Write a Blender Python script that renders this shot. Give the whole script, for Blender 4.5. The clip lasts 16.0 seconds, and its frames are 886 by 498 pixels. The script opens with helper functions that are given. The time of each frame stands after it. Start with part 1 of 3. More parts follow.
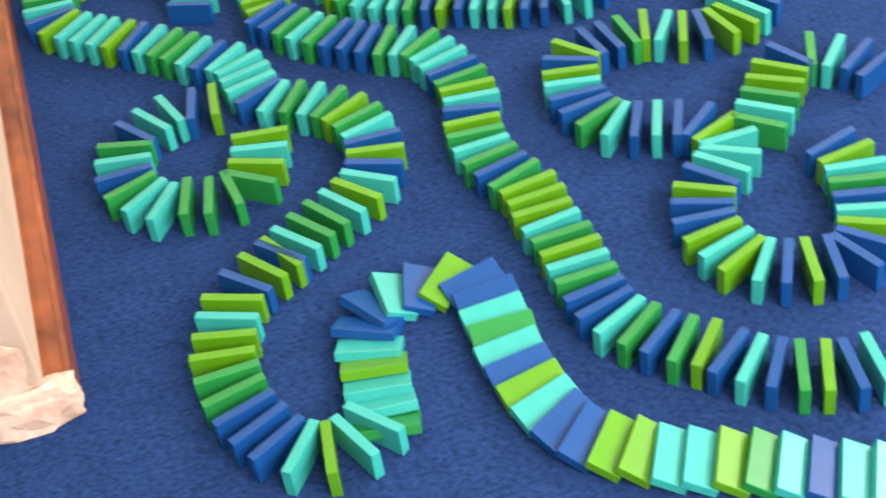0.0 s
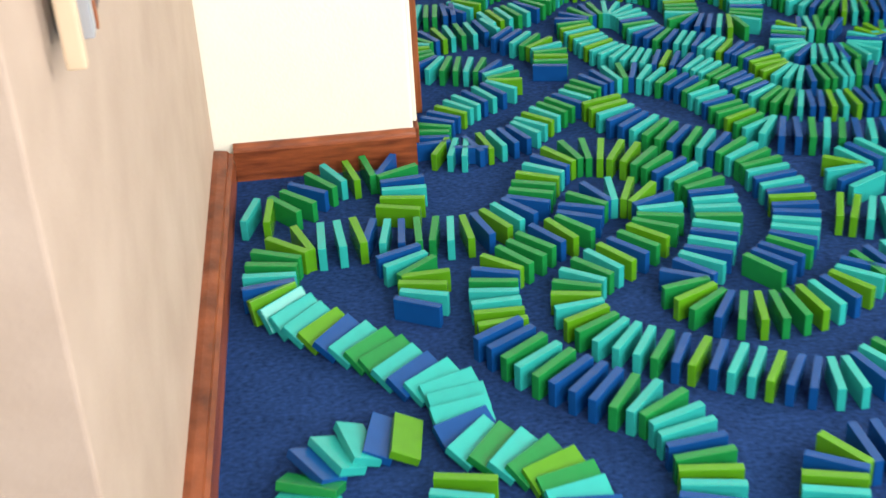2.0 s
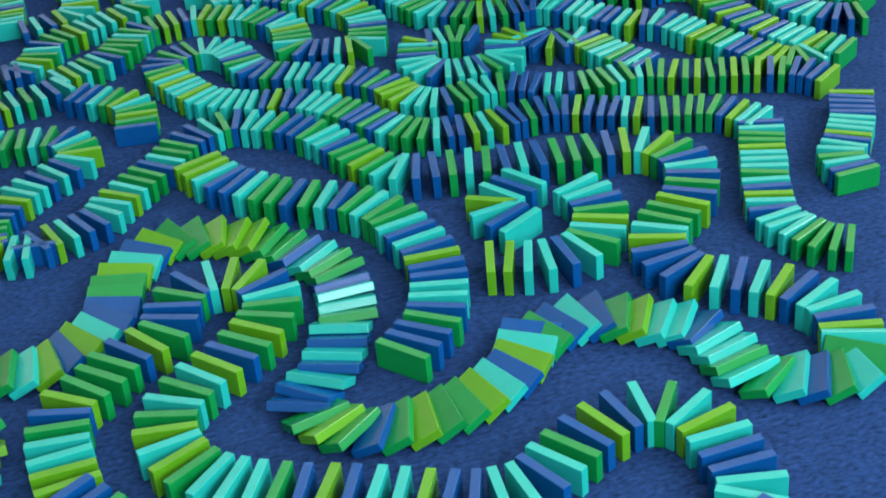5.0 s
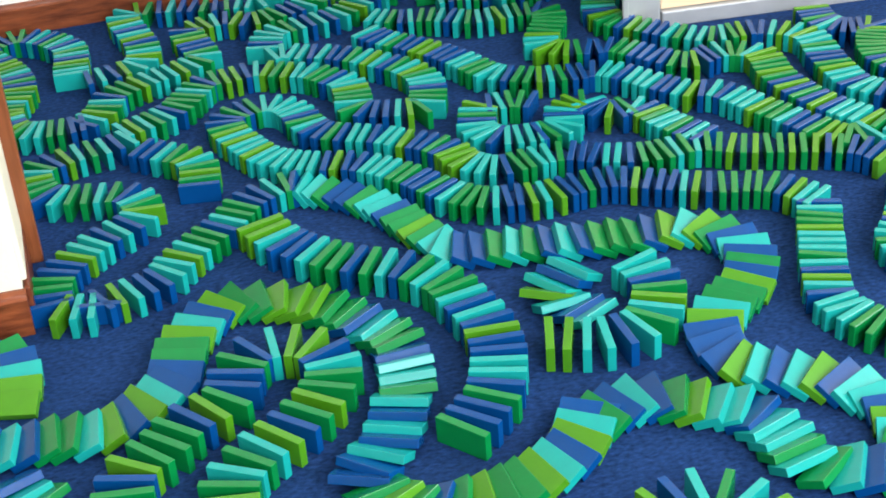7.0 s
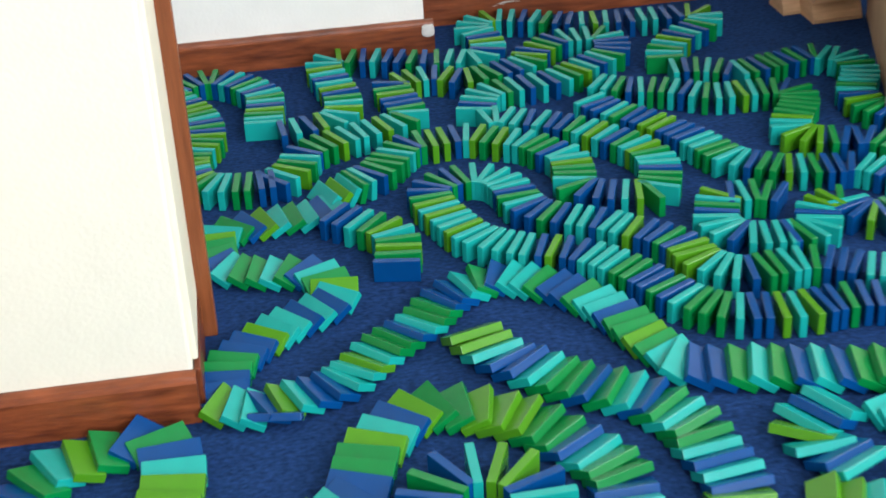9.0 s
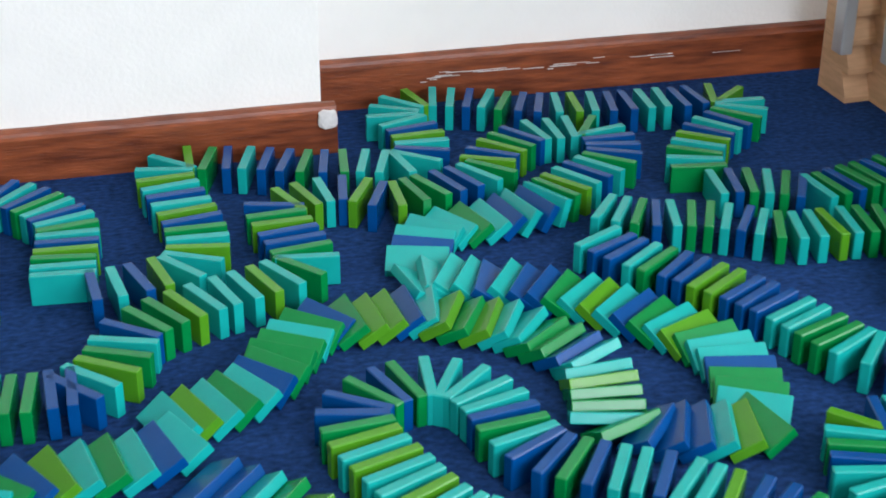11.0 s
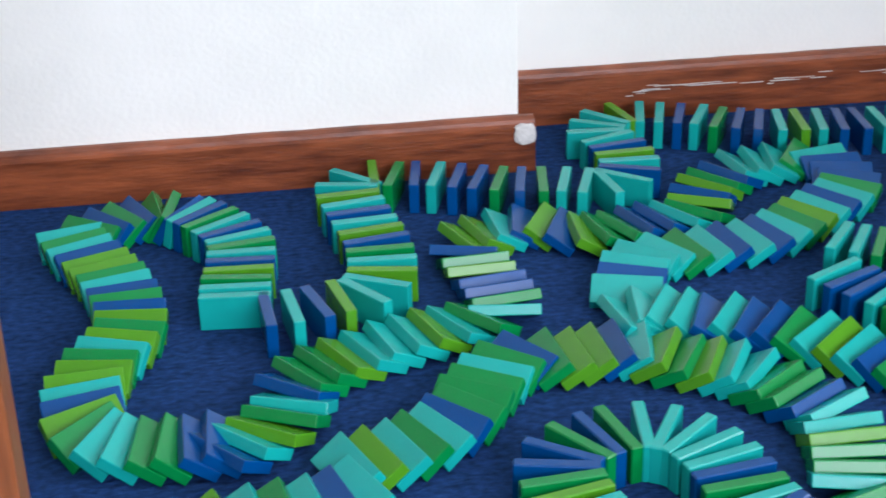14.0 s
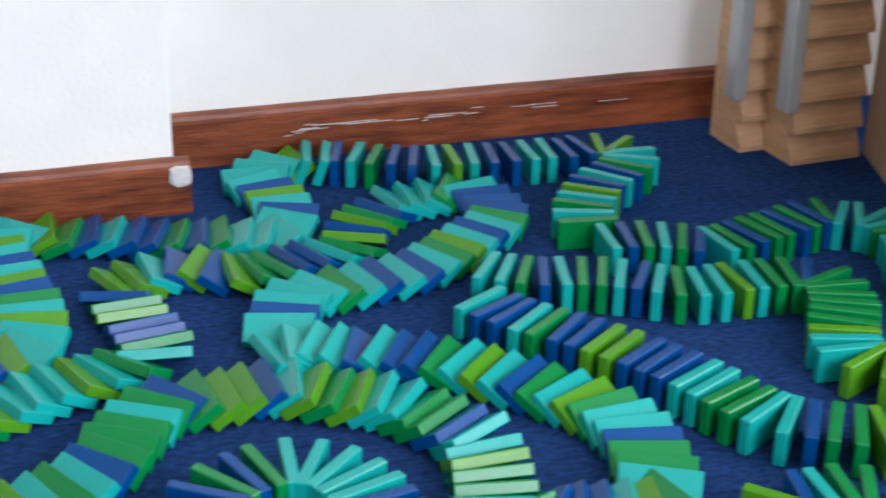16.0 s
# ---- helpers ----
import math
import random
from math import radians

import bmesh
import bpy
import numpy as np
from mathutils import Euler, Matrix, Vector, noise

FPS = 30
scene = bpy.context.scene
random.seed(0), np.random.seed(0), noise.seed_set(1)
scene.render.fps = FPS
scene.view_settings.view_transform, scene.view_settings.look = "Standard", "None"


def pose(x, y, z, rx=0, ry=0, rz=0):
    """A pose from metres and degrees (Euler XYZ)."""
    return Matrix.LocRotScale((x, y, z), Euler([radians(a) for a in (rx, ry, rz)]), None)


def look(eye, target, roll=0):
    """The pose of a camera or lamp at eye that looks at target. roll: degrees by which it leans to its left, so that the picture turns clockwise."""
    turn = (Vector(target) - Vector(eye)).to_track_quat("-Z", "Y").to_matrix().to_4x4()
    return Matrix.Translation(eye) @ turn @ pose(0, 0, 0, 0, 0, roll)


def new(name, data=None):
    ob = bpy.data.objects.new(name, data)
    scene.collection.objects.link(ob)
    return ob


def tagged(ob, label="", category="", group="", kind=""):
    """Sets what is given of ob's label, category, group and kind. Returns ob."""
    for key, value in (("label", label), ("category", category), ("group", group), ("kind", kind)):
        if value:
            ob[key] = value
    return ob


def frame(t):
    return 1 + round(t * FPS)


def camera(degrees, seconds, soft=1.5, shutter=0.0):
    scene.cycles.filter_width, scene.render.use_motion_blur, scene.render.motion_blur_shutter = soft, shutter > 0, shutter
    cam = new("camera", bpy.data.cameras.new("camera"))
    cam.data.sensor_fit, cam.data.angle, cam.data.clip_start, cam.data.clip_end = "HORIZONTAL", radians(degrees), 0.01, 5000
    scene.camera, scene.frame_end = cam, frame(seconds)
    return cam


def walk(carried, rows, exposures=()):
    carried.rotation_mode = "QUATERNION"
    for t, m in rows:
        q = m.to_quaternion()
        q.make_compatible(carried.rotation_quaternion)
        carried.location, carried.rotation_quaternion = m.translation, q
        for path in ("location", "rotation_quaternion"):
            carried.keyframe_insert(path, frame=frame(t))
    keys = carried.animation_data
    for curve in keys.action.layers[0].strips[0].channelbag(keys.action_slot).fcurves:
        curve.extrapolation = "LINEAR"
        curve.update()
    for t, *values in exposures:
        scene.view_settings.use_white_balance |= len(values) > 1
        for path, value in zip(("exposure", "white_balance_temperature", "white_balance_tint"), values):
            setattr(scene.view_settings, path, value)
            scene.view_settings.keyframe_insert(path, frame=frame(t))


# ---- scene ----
cam = camera(32.0, 16.0, soft=1.7, shutter=0.4)
PATH = [
    (0, (-0.0943, -1.7137, 0.8659), (0.0633, -0.9779, 0.2072), -9.17),
    (0.5, (-0.0746, -1.6751, 0.8948), (0.0180, -0.9248, 0.2403), -8.62),
    (1, (-0.0799, -1.6237, 0.9000), (0.0186, -0.8369, 0.2908), -6.33),
    (1.5, (-0.0742, -1.5828, 0.9037), (0.0045, -0.7651, 0.3335), -4.11),
    (2, (-0.0651, -1.4974, 0.8536), (-0.0121, -0.6559, 0.3160), -3.45),
    (2.5, (-0.0025, -1.1992, 0.7195), (0.0435, -0.3654, 0.1694), -4.30),
    (3, (0.0180, -1.1882, 0.7185), (0.0957, -0.3498, 0.1790), -3.58),
    (3.5, (0.0459, -1.2094, 0.7122), (0.1680, -0.3862, 0.1577), -4.32),
    (4, (0.0932, -1.2167, 0.7072), (0.2596, -0.4063, 0.1454), -5.89),
    (4.2, (0.1112, -1.2208, 0.7036), (0.3052, -0.4137, 0.1460), -6.11),
    (6.3, (0.1002, -1.1921, 0.7700), (0.3278, -0.3712, 0.2462), -5.57),
    (6.5, (0.0976, -1.1923, 0.7744), (0.3155, -0.3709, 0.2472), -5.46),
    (7, (0.0916, -1.1960, 0.7674), (0.2950, -0.3688, 0.2436), -4.58),
    (7.5, (0.0782, -1.1838, 0.7719), (0.2743, -0.3569, 0.2448), -3.68),
    (8, (0.0685, -1.1816, 0.7761), (0.2520, -0.3517, 0.2492), -3.12),
    (8.5, (0.0628, -1.1712, 0.7820), (0.2074, -0.3230, 0.2725), -3.82),
    (9, (0.0802, -0.9955, 0.7024), (0.1875, -0.1301, 0.2130), -3.25),
    (9.5, (0.0899, -0.7870, 0.6008), (0.2509, 0.0725, 0.1156), -0.66),
    (9.7, (0.0997, -0.7312, 0.6038), (0.2688, 0.1199, 0.1068), -1.48),
    (11.8, (0.1095, -0.2709, 0.4294), (0.3437, 0.5991, -0.0043), 1.10),
    (12, (0.1057, -0.2704, 0.4302), (0.3136, 0.6053, -0.0056), 0.56),
    (12.5, (0.0964, -0.2674, 0.4260), (0.2255, 0.6188, -0.0189), -0.63),
    (13, (0.0977, -0.2678, 0.4301), (0.1608, 0.6234, -0.0191), -2.02),
    (13.5, (0.1025, -0.2700, 0.4312), (0.1707, 0.6259, -0.0077), -2.11),
    (14, (0.1083, -0.2730, 0.4339), (0.2171, 0.6193, -0.0041), -1.58),
    (14.5, (0.1112, -0.2746, 0.4347), (0.2589, 0.6130, -0.0016), -0.90),
    (15, (0.1157, -0.2759, 0.4349), (0.2909, 0.6088, 0.0030), -0.94),
    (15.5, (0.1248, -0.2750, 0.4325), (0.3442, 0.6038, 0.0089), -0.28),
    (16, (0.1427, -0.2853, 0.4332), (0.4352, 0.5768, 0.0194), 1.11),
]
walk(cam, [(t, look(eye, target, roll)) for t, eye, target, roll in PATH],
     exposures=[(0, 0.24, 7200, 18), (1.5, 0.10, 6900, 14), (2.2, -0.10, 6700, 12), (3.5, -0.10, 6400, 11), (7, -0.02, 6200, 10), (9, -0.28, 6150, 10),
                (12, -0.14, 5850, 15), (16, -0.20, 5800, 16)])

# ---- light: a day-lit room, window on the east side ----
SUN_EL, SUN_ROT = radians(40), radians(90)
world = bpy.data.worlds.new("sky")
scene.world = world
world.use_nodes = True
wn = world.node_tree
sky = wn.nodes.new("ShaderNodeTexSky")
sky.sky_type, sky.sun_disc, sky.sun_elevation, sky.sun_rotation = "NISHITA", False, SUN_EL, SUN_ROT
wn.nodes["Background"].inputs["Strength"].default_value = 0.12
wn.links.new(sky.outputs[0], wn.nodes["Background"].inputs[0])


def window_light(name, m, sx, sy, watts, colour):
    data = bpy.data.lights.new(name, "AREA")
    data.shape, data.size, data.size_y, data.energy, data.color = "RECTANGLE", sx, sy, watts, colour
    ob = new(name, data)
    ob.matrix_world = m
    return ob


window_light("window_light_east", look((2.86, -0.95, 1.55), (0.2, 0.0, 0.5)), 1.95, 1.25, 84, (1.0, 0.98, 0.96))
window_light("window_light_south", look((0.9, -2.76, 1.55), (0.3, 0.1, 0.6)), 1.75, 1.25, 118, (0.96, 0.98, 1.0))


# ---- materials ----
def mat(name, base, rough=0.5, vary=0.12, scale=40.0, bump=0.0, bump_scale=200.0, second=None, coat=0.0, rand=0.0, stretch=None, spec=0.5, broad=1.0):
    """Principled material with a two-scale colour variation, relief and an optional second tint."""
    m = bpy.data.materials.new(name)
    m.use_nodes = True
    nt = m.node_tree
    b = nt.nodes["Principled BSDF"]
    tc = nt.nodes.new("ShaderNodeTexCoord")
    src = tc.outputs["Object"]
    if stretch:
        mp = nt.nodes.new("ShaderNodeMapping")
        mp.inputs["Scale"].default_value = stretch
        nt.links.new(src, mp.inputs[0])
        src = mp.outputs[0]
    n1 = nt.nodes.new("ShaderNodeTexNoise")
    n1.inputs["Scale"].default_value, n1.inputs["Detail"].default_value = scale, 6
    nt.links.new(src, n1.inputs["Vector"])
    n2 = nt.nodes.new("ShaderNodeTexNoise")
    n2.inputs["Scale"].default_value, n2.inputs["Detail"].default_value = scale * 0.13, 3
    nt.links.new(src, n2.inputs["Vector"])
    add = nt.nodes.new("ShaderNodeMath")
    add.operation = "ADD"
    nt.links.new(n1.outputs["Fac"], add.inputs[0])
    weigh = nt.nodes.new("ShaderNodeMath")
    weigh.operation, weigh.inputs[1].default_value = "MULTIPLY", broad
    nt.links.new(n2.outputs["Fac"], weigh.inputs[0])
    nt.links.new(weigh.outputs[0], add.inputs[1])
    fac = add.outputs[0]
    if rand:
        info = nt.nodes.new("ShaderNodeObjectInfo")
        mul = nt.nodes.new("ShaderNodeMath")
        mul.operation, mul.inputs[1].default_value = "MULTIPLY_ADD", rand
        nt.links.new(info.outputs["Random"], mul.inputs[0])
        nt.links.new(fac, mul.inputs[2])
        fac = mul.outputs[0]
    ramp = nt.nodes.new("ShaderNodeMapRange")
    ramp.inputs["From Min"].default_value, ramp.inputs["From Max"].default_value = 0.325 * (1 + broad), 0.675 * (1 + broad) + rand
    nt.links.new(fac, ramp.inputs["Value"])
    mix = nt.nodes.new("ShaderNodeMix")
    mix.data_type = "RGBA"
    lo = tuple(c * (1 - vary) for c in base)
    hi = second or tuple(min(1, c * (1 + vary)) for c in base)
    mix.inputs["A"].default_value, mix.inputs["B"].default_value = (*lo, 1), (*hi, 1)
    nt.links.new(ramp.outputs[0], mix.inputs["Factor"])
    nt.links.new(mix.outputs["Result"], b.inputs["Base Color"])
    b.inputs["Roughness"].default_value = rough
    b.inputs["Specular IOR Level"].default_value = spec
    b.inputs["Coat Weight"].default_value = coat
    b.inputs["Coat Roughness"].default_value = 0.25
    if bump:
        n3 = nt.nodes.new("ShaderNodeTexNoise")
        n3.inputs["Scale"].default_value, n3.inputs["Detail"].default_value = bump_scale, 4
        nt.links.new(src, n3.inputs["Vector"])
        bp = nt.nodes.new("ShaderNodeBump")
        bp.inputs["Strength"].default_value, bp.inputs["Distance"].default_value = bump, 0.002
        nt.links.new(n3.outputs["Fac"], bp.inputs["Height"])
        nt.links.new(bp.outputs[0], b.inputs["Normal"])
    return m


TEAL = mat("teal_plastic", (0.013, 0.325, 0.290), 0.26, 0.12, 60, 0.06, 300, rand=0.5, spec=0.42)
GREEN = mat("green_plastic", (0.004, 0.190, 0.040), 0.26, 0.15, 60, 0.06, 300, rand=0.5, spec=0.40)
LIME = mat("lime_plastic", (0.066, 0.245, 0.007), 0.26, 0.14, 60, 0.06, 300, rand=0.5, spec=0.40)
BLUE = mat("blue_plastic", (0.002, 0.054, 0.205), 0.26, 0.14, 60, 0.06, 300, rand=0.5, spec=0.30)
CARPET = mat("blue_carpet", (0.0120, 0.0360, 0.118), 0.95, 0.48, 280, 0.8, 340, spec=0.06, stretch=(0.6, 1.0, 1.0), broad=0.25)
WALLPAPER = mat("white_wallpaper", (0.84, 0.82, 0.76), 0.8, 0.03, 30, 0.15, 260)
CREAM_WALL = mat("cream_wallpaper", (0.79, 0.755, 0.63), 0.8, 0.03, 30, 0.15, 260)
PIER_PAPER = mat("beige_wallpaper", (0.42, 0.315, 0.235), 0.8, 0.06, 14, 0.2, 200, second=(0.49, 0.385, 0.30))
PAINT = mat("ceiling_paint", (0.80, 0.80, 0.78), 0.9, 0.03, 6)
MAHOGANY = mat("red_brown_wood", (0.110, 0.024, 0.009), 0.36, 0.5, 30, 0.3, 90, second=(0.300, 0.080, 0.026), stretch=(1.0, 1.0, 7.0), spec=0.35)
MAHOGANY_Y = mat("red_brown_wood_side", (0.095, 0.020, 0.008), 0.36, 0.5, 30, 0.3, 90, second=(0.20, 0.052, 0.020), stretch=(7.0, 1.0, 7.0), spec=0.35)
BARE = mat("chipped_white_filler", (0.60, 0.58, 0.55), 0.9, 0.15, 120, 0.8, 200)
PLASTER = mat("torn_plaster", (0.50, 0.30, 0.21), 0.9, 0.25, 60, 1.0, 120, second=(0.66, 0.48, 0.38))
BEECH = mat("light_beech_wood", (0.64, 0.38, 0.20), 0.5, 0.2, 40, 0.1, 100, second=(0.76, 0.48, 0.27), stretch=(1, 1, 6))
BEECH_PALE = mat("pale_beige_wood", (0.55, 0.42, 0.28), 0.5, 0.15, 40, stretch=(1, 1, 0.3))
VENEER = mat("tan_veneer", (0.43, 0.28, 0.165), 0.5, 0.15, 30, 0.05, 100, second=(0.53, 0.365, 0.23), stretch=(1, 1, 0.2))
CREAM_PAINT = mat("cream_gloss_paint", (0.80, 0.74, 0.58), 0.5, 0.04, 25, 0.1, 160)
JAMB = mat("red_brown_jamb", (0.20, 0.055, 0.018), 0.34, 0.35, 26, 0.25, 90, second=(0.32, 0.10, 0.035), stretch=(7.0, 7.0, 0.6), spec=0.35)
STEEL = mat("grey_aluminium", (0.48, 0.49, 0.50), 0.38, 0.08, 60)
STEEL.node_tree.nodes["Principled BSDF"].inputs["Metallic"].default_value = 0.4
CREAM = mat("cream_panel", (0.80, 0.62, 0.40), 0.5, 0.05, 20)
DARK = mat("dark_bundle", (0.06, 0.045, 0.05), 0.6, 0.3, 80)


# ---- mesh helpers ----
def box_bm(size, centre=(0, 0, 0), bevel=0.0, segments=1):
    bm = bmesh.new()
    bmesh.ops.create_cube(bm, size=1.0, matrix=Matrix.Translation(centre) @ Matrix.Diagonal((*size, 1)))
    if bevel:
        bmesh.ops.bevel(bm, geom=bm.edges[:], offset=bevel, segments=segments, affect="EDGES", profile=0.6)
    return bm


def prism_bm(outline, z0, z1, bevel=0.0):
    """An upright prism over a plan outline, counter-clockwise."""
    bm = bmesh.new()
    low = [bm.verts.new((x, y, z0)) for x, y in outline]
    high = [bm.verts.new((x, y, z1)) for x, y in outline]
    bm.faces.new(low[::-1])
    bm.faces.new(high)
    k = len(outline)
    for i in range(k):
        bm.faces.new((low[i], low[(i + 1) % k], high[(i + 1) % k], high[i]))
    if bevel:
        bmesh.ops.bevel(bm, geom=bm.edges[:], offset=bevel, segments=2, affect="EDGES", profile=0.6)
    return bm


def mesh_of(name, bm, material, smooth=False):
    me = bpy.data.meshes.new(name)
    bm.to_mesh(me)
    bm.free()
    me.materials.append(material)
    if smooth:
        for p in me.polygons:
            p.use_smooth = True
    return me


def part(name, bm, material, parent=None, label="", smooth=False):
    ob = new(name, mesh_of(name, bm, material, smooth))
    if parent:
        ob.parent = parent
    if label:
        ob["label"] = label
    return ob


def setting(name, bm, material, label, category):
    return tagged(part(name, bm, material), label, category, kind="structure")


# ---- the room ----
H = 2.45
floor = setting("floor", box_bm((5.2, 5.2, 0.05), (0.5, -0.4, -0.025)), CARPET, "dark blue short-pile carpet floor", "floor")
setting("ceiling", box_bm((5.2, 5.2, 0.1), (0.5, -0.4, H + 0.05)), PAINT, "plain white painted ceiling", "ceiling")
setting("wall_pier", prism_bm([(-0.227, -0.803), (-0.216, 0.028), (-1.95, 0.028), (-1.95, -0.803)], 0, H, 0.003), PIER_PAPER,
        "beige papered wall pier above a brown skirting", "wall")
setting("wall_left", prism_bm([(-0.218, 0.030), (0.006, 0.030), (0.006, 0.142), (-0.95, 0.142), (-0.95, 0.030)], 0, H, 0.003), CREAM_WALL,
        "white papered wall stub ending in a door reveal", "wall")
setting("reveal_strip", box_bm((0.006, 0.104, H - 0.046), (0.0080, 0.0885, 0.046 + (H - 0.046) / 2), 0.002, 2), CREAM_PAINT,
        "cream painted edge of the wall stub", "wall edge")
setting("wall_alcove", box_bm((0.06, 0.60, H), (-0.92, 0.444, H / 2)), WALLPAPER, "plain white wall of the alcove", "wall")
setting("wall_north", prism_bm([(-0.95, 0.738), (0.288, 0.738), (0.288, 2.1), (-0.95, 2.1)], 0, H, 0.002), WALLPAPER,
        "white papered wall projecting past the next one", "wall")
setting("wall_north_recess", prism_bm([(0.289, 0.823), (3.0, 0.823), (3.0, 2.1), (0.289, 2.1)], 0, H, 0.002), WALLPAPER,
        "white papered wall set back behind the corner", "wall")
setting("wall_west", box_bm((0.1, 2.1, H), (-1.95, -1.75, H / 2)), WALLPAPER, "plain white wall", "wall")


def wall_with_window(name, along, fixed, a0, a1, w0, w1, z0, z1, t):
    """A wall along x or y with one window opening through it."""
    bm = bmesh.new()
    for p0, p1, q0, q1 in ((a0, w0, 0, H), (w1, a1, 0, H), (w0, w1, 0, z0), (w0, w1, z1, H)):
        size, mid = (p1 - p0, t, q1 - q0), ((p0 + p1) / 2, fixed, (q0 + q1) / 2)
        if along == "y":
            size, mid = (size[1], size[0], size[2]), (mid[1], mid[0], mid[2])
        bmesh.ops.create_cube(bm, size=1.0, matrix=Matrix.Translation(mid) @ Matrix.Diagonal((*size, 1)))
    return setting(name, bm, WALLPAPER, "plain white wall with a window opening", "wall")


wall_with_window("wall_east", "y", 2.95, -2.9, 1.07, -1.95, 0.05, 0.9, 2.2, 0.12)
wall_with_window("wall_south", "x", -2.85, -1.95, 2.9, 0.0, 1.8, 0.9, 2.2, 0.12)


# ---- skirting boards ----
def skirting(name, p, q, h, t, material, label):
    """A moulded board from p to q, on the left of that way, chamfered along the top."""
    d = Vector((q[0] - p[0], q[1] - p[1], 0))
    length = d.length
    prof = [(0, 0), (t, 0), (t, h * 0.86), (t * 0.8, h * 0.90), (t * 0.72, h * 0.97), (t * 0.3, h), (0, h)]
    bm = bmesh.new()
    rings = []
    cuts = max(2, int(length / 0.02))
    for i in range(cuts + 1):
        x = length * i / cuts
        wob = 0.0006 * noise.noise((x * 30, h, t * 90))
        rings.append([bm.verts.new((x, -(yy + (wob if yy else 0)), zz + (wob if zz else 0))) for yy, zz in prof])
    for a, b in zip(rings, rings[1:]):
        for j in range(len(prof)):
            k = (j + 1) % len(prof)
            bm.faces.new((a[j], a[k], b[k], b[j]))
    bm.faces.new(rings[0][::-1])
    bm.faces.new(rings[-1])
    bmesh.ops.recalc_face_normals(bm, faces=bm.faces[:])
    ob = setting(name, bm, material, label, "skirting board")
    ob.matrix_world = Matrix.Translation((p[0], p[1], 0)) @ Matrix.Rotation(math.atan2(d.y, d.x), 4, "Z")
    return ob


SK = 0.0425
skirting("baseboard_pier", (-0.227, -0.800), (-0.216, 0.016), SK, 0.021, MAHOGANY, "red-brown varnished skirting board on the pier")
skirting("baseboard_front", (-0.195, 0.029), (0.008, 0.029), SK, 0.012, MAHOGANY, "red-brown varnished skirting board, chipped at the corner")
skirting("baseboard_north", (-0.88, 0.737), (0.298, 0.737), SK - 0.003, 0.012, MAHOGANY, "red-brown varnished skirting board with a white end")
skirting("baseboard_recess", (0.290, 0.822), (0.775, 0.822), SK - 0.001, 0.012, MAHOGANY, "scratched red-brown skirting board along the recess")
setting("door_jamb", box_bm((0.014, 0.017, H), (0.0165, 0.1512, H / 2), 0.0015, 2), JAMB, "upright red-brown varnished door jamb on the carpet", "door jamb")


# pale scuffs along the recess board
scuffs = bmesh.new()
srng = random.Random(9)
for i in range(26):
    x, z, w = srng.uniform(0.38, 0.66), srng.gauss(0.024, 0.0022), srng.uniform(0.003, 0.026)
    bmesh.ops.create_cube(scuffs, size=1.0, matrix=Matrix.Translation((x, 0.8098, z + 0.004 * (x - 0.52))) @ Matrix.Diagonal((w, 0.0012, srng.uniform(0.0002, 0.0006), 1)))
tagged(part("scuff_marks", scuffs, BARE), "pale scratches along the brown skirting board", "scratches", kind="structure")


# ---- chipped corner, filler and torn plaster ----
def lump_bm(size, centre, rough, seed):
    bm = bmesh.new()
    bmesh.ops.create_icosphere(bm, subdivisions=3, radius=1.0)
    for v in bm.verts:
        p = v.co.normalized()
        p = Vector([math.copysign(abs(c) ** 0.55, c) for c in p])
        p *= 1 + rough * noise.noise(p * 2.3 + Vector((seed, 0, 0)))
        v.co = Vector((p.x * size[0] / 2 + centre[0], p.y * size[1] / 2 + centre[1], max(0.0, p.z * size[2] / 2 + centre[2])))
    return bm


tagged(part("filler_patch", lump_bm((0.015, 0.005, 0.015), (0.2905, 0.7245, 0.029), 0.16, 3.0), BARE), "chipped white filler at the skirting end", "filler", kind="structure")
tagged(part("corner_block", box_bm((0.006, 0.110, 0.041), (0.0093, 0.0865, 0.0208), 0.002, 2), MAHOGANY_Y), "worn brown skirting block with a chipped edge", "skirting block", kind="structure")
tagged(part("torn_plaster", lump_bm((0.080, 0.022, 0.046), (-0.242, -0.806, 0.020), 0.30, 7.0), PLASTER), "torn pinkish plaster and paper at the pier corner", "plaster", kind="structure")

tagged(part("torn_paper", lump_bm((0.20, 0.004, 0.10), (-0.335, -0.8065, 0.045), 0.35, 11.0), PLASTER), "torn pinkish wallpaper low on the pier end", "wallpaper", kind="structure")


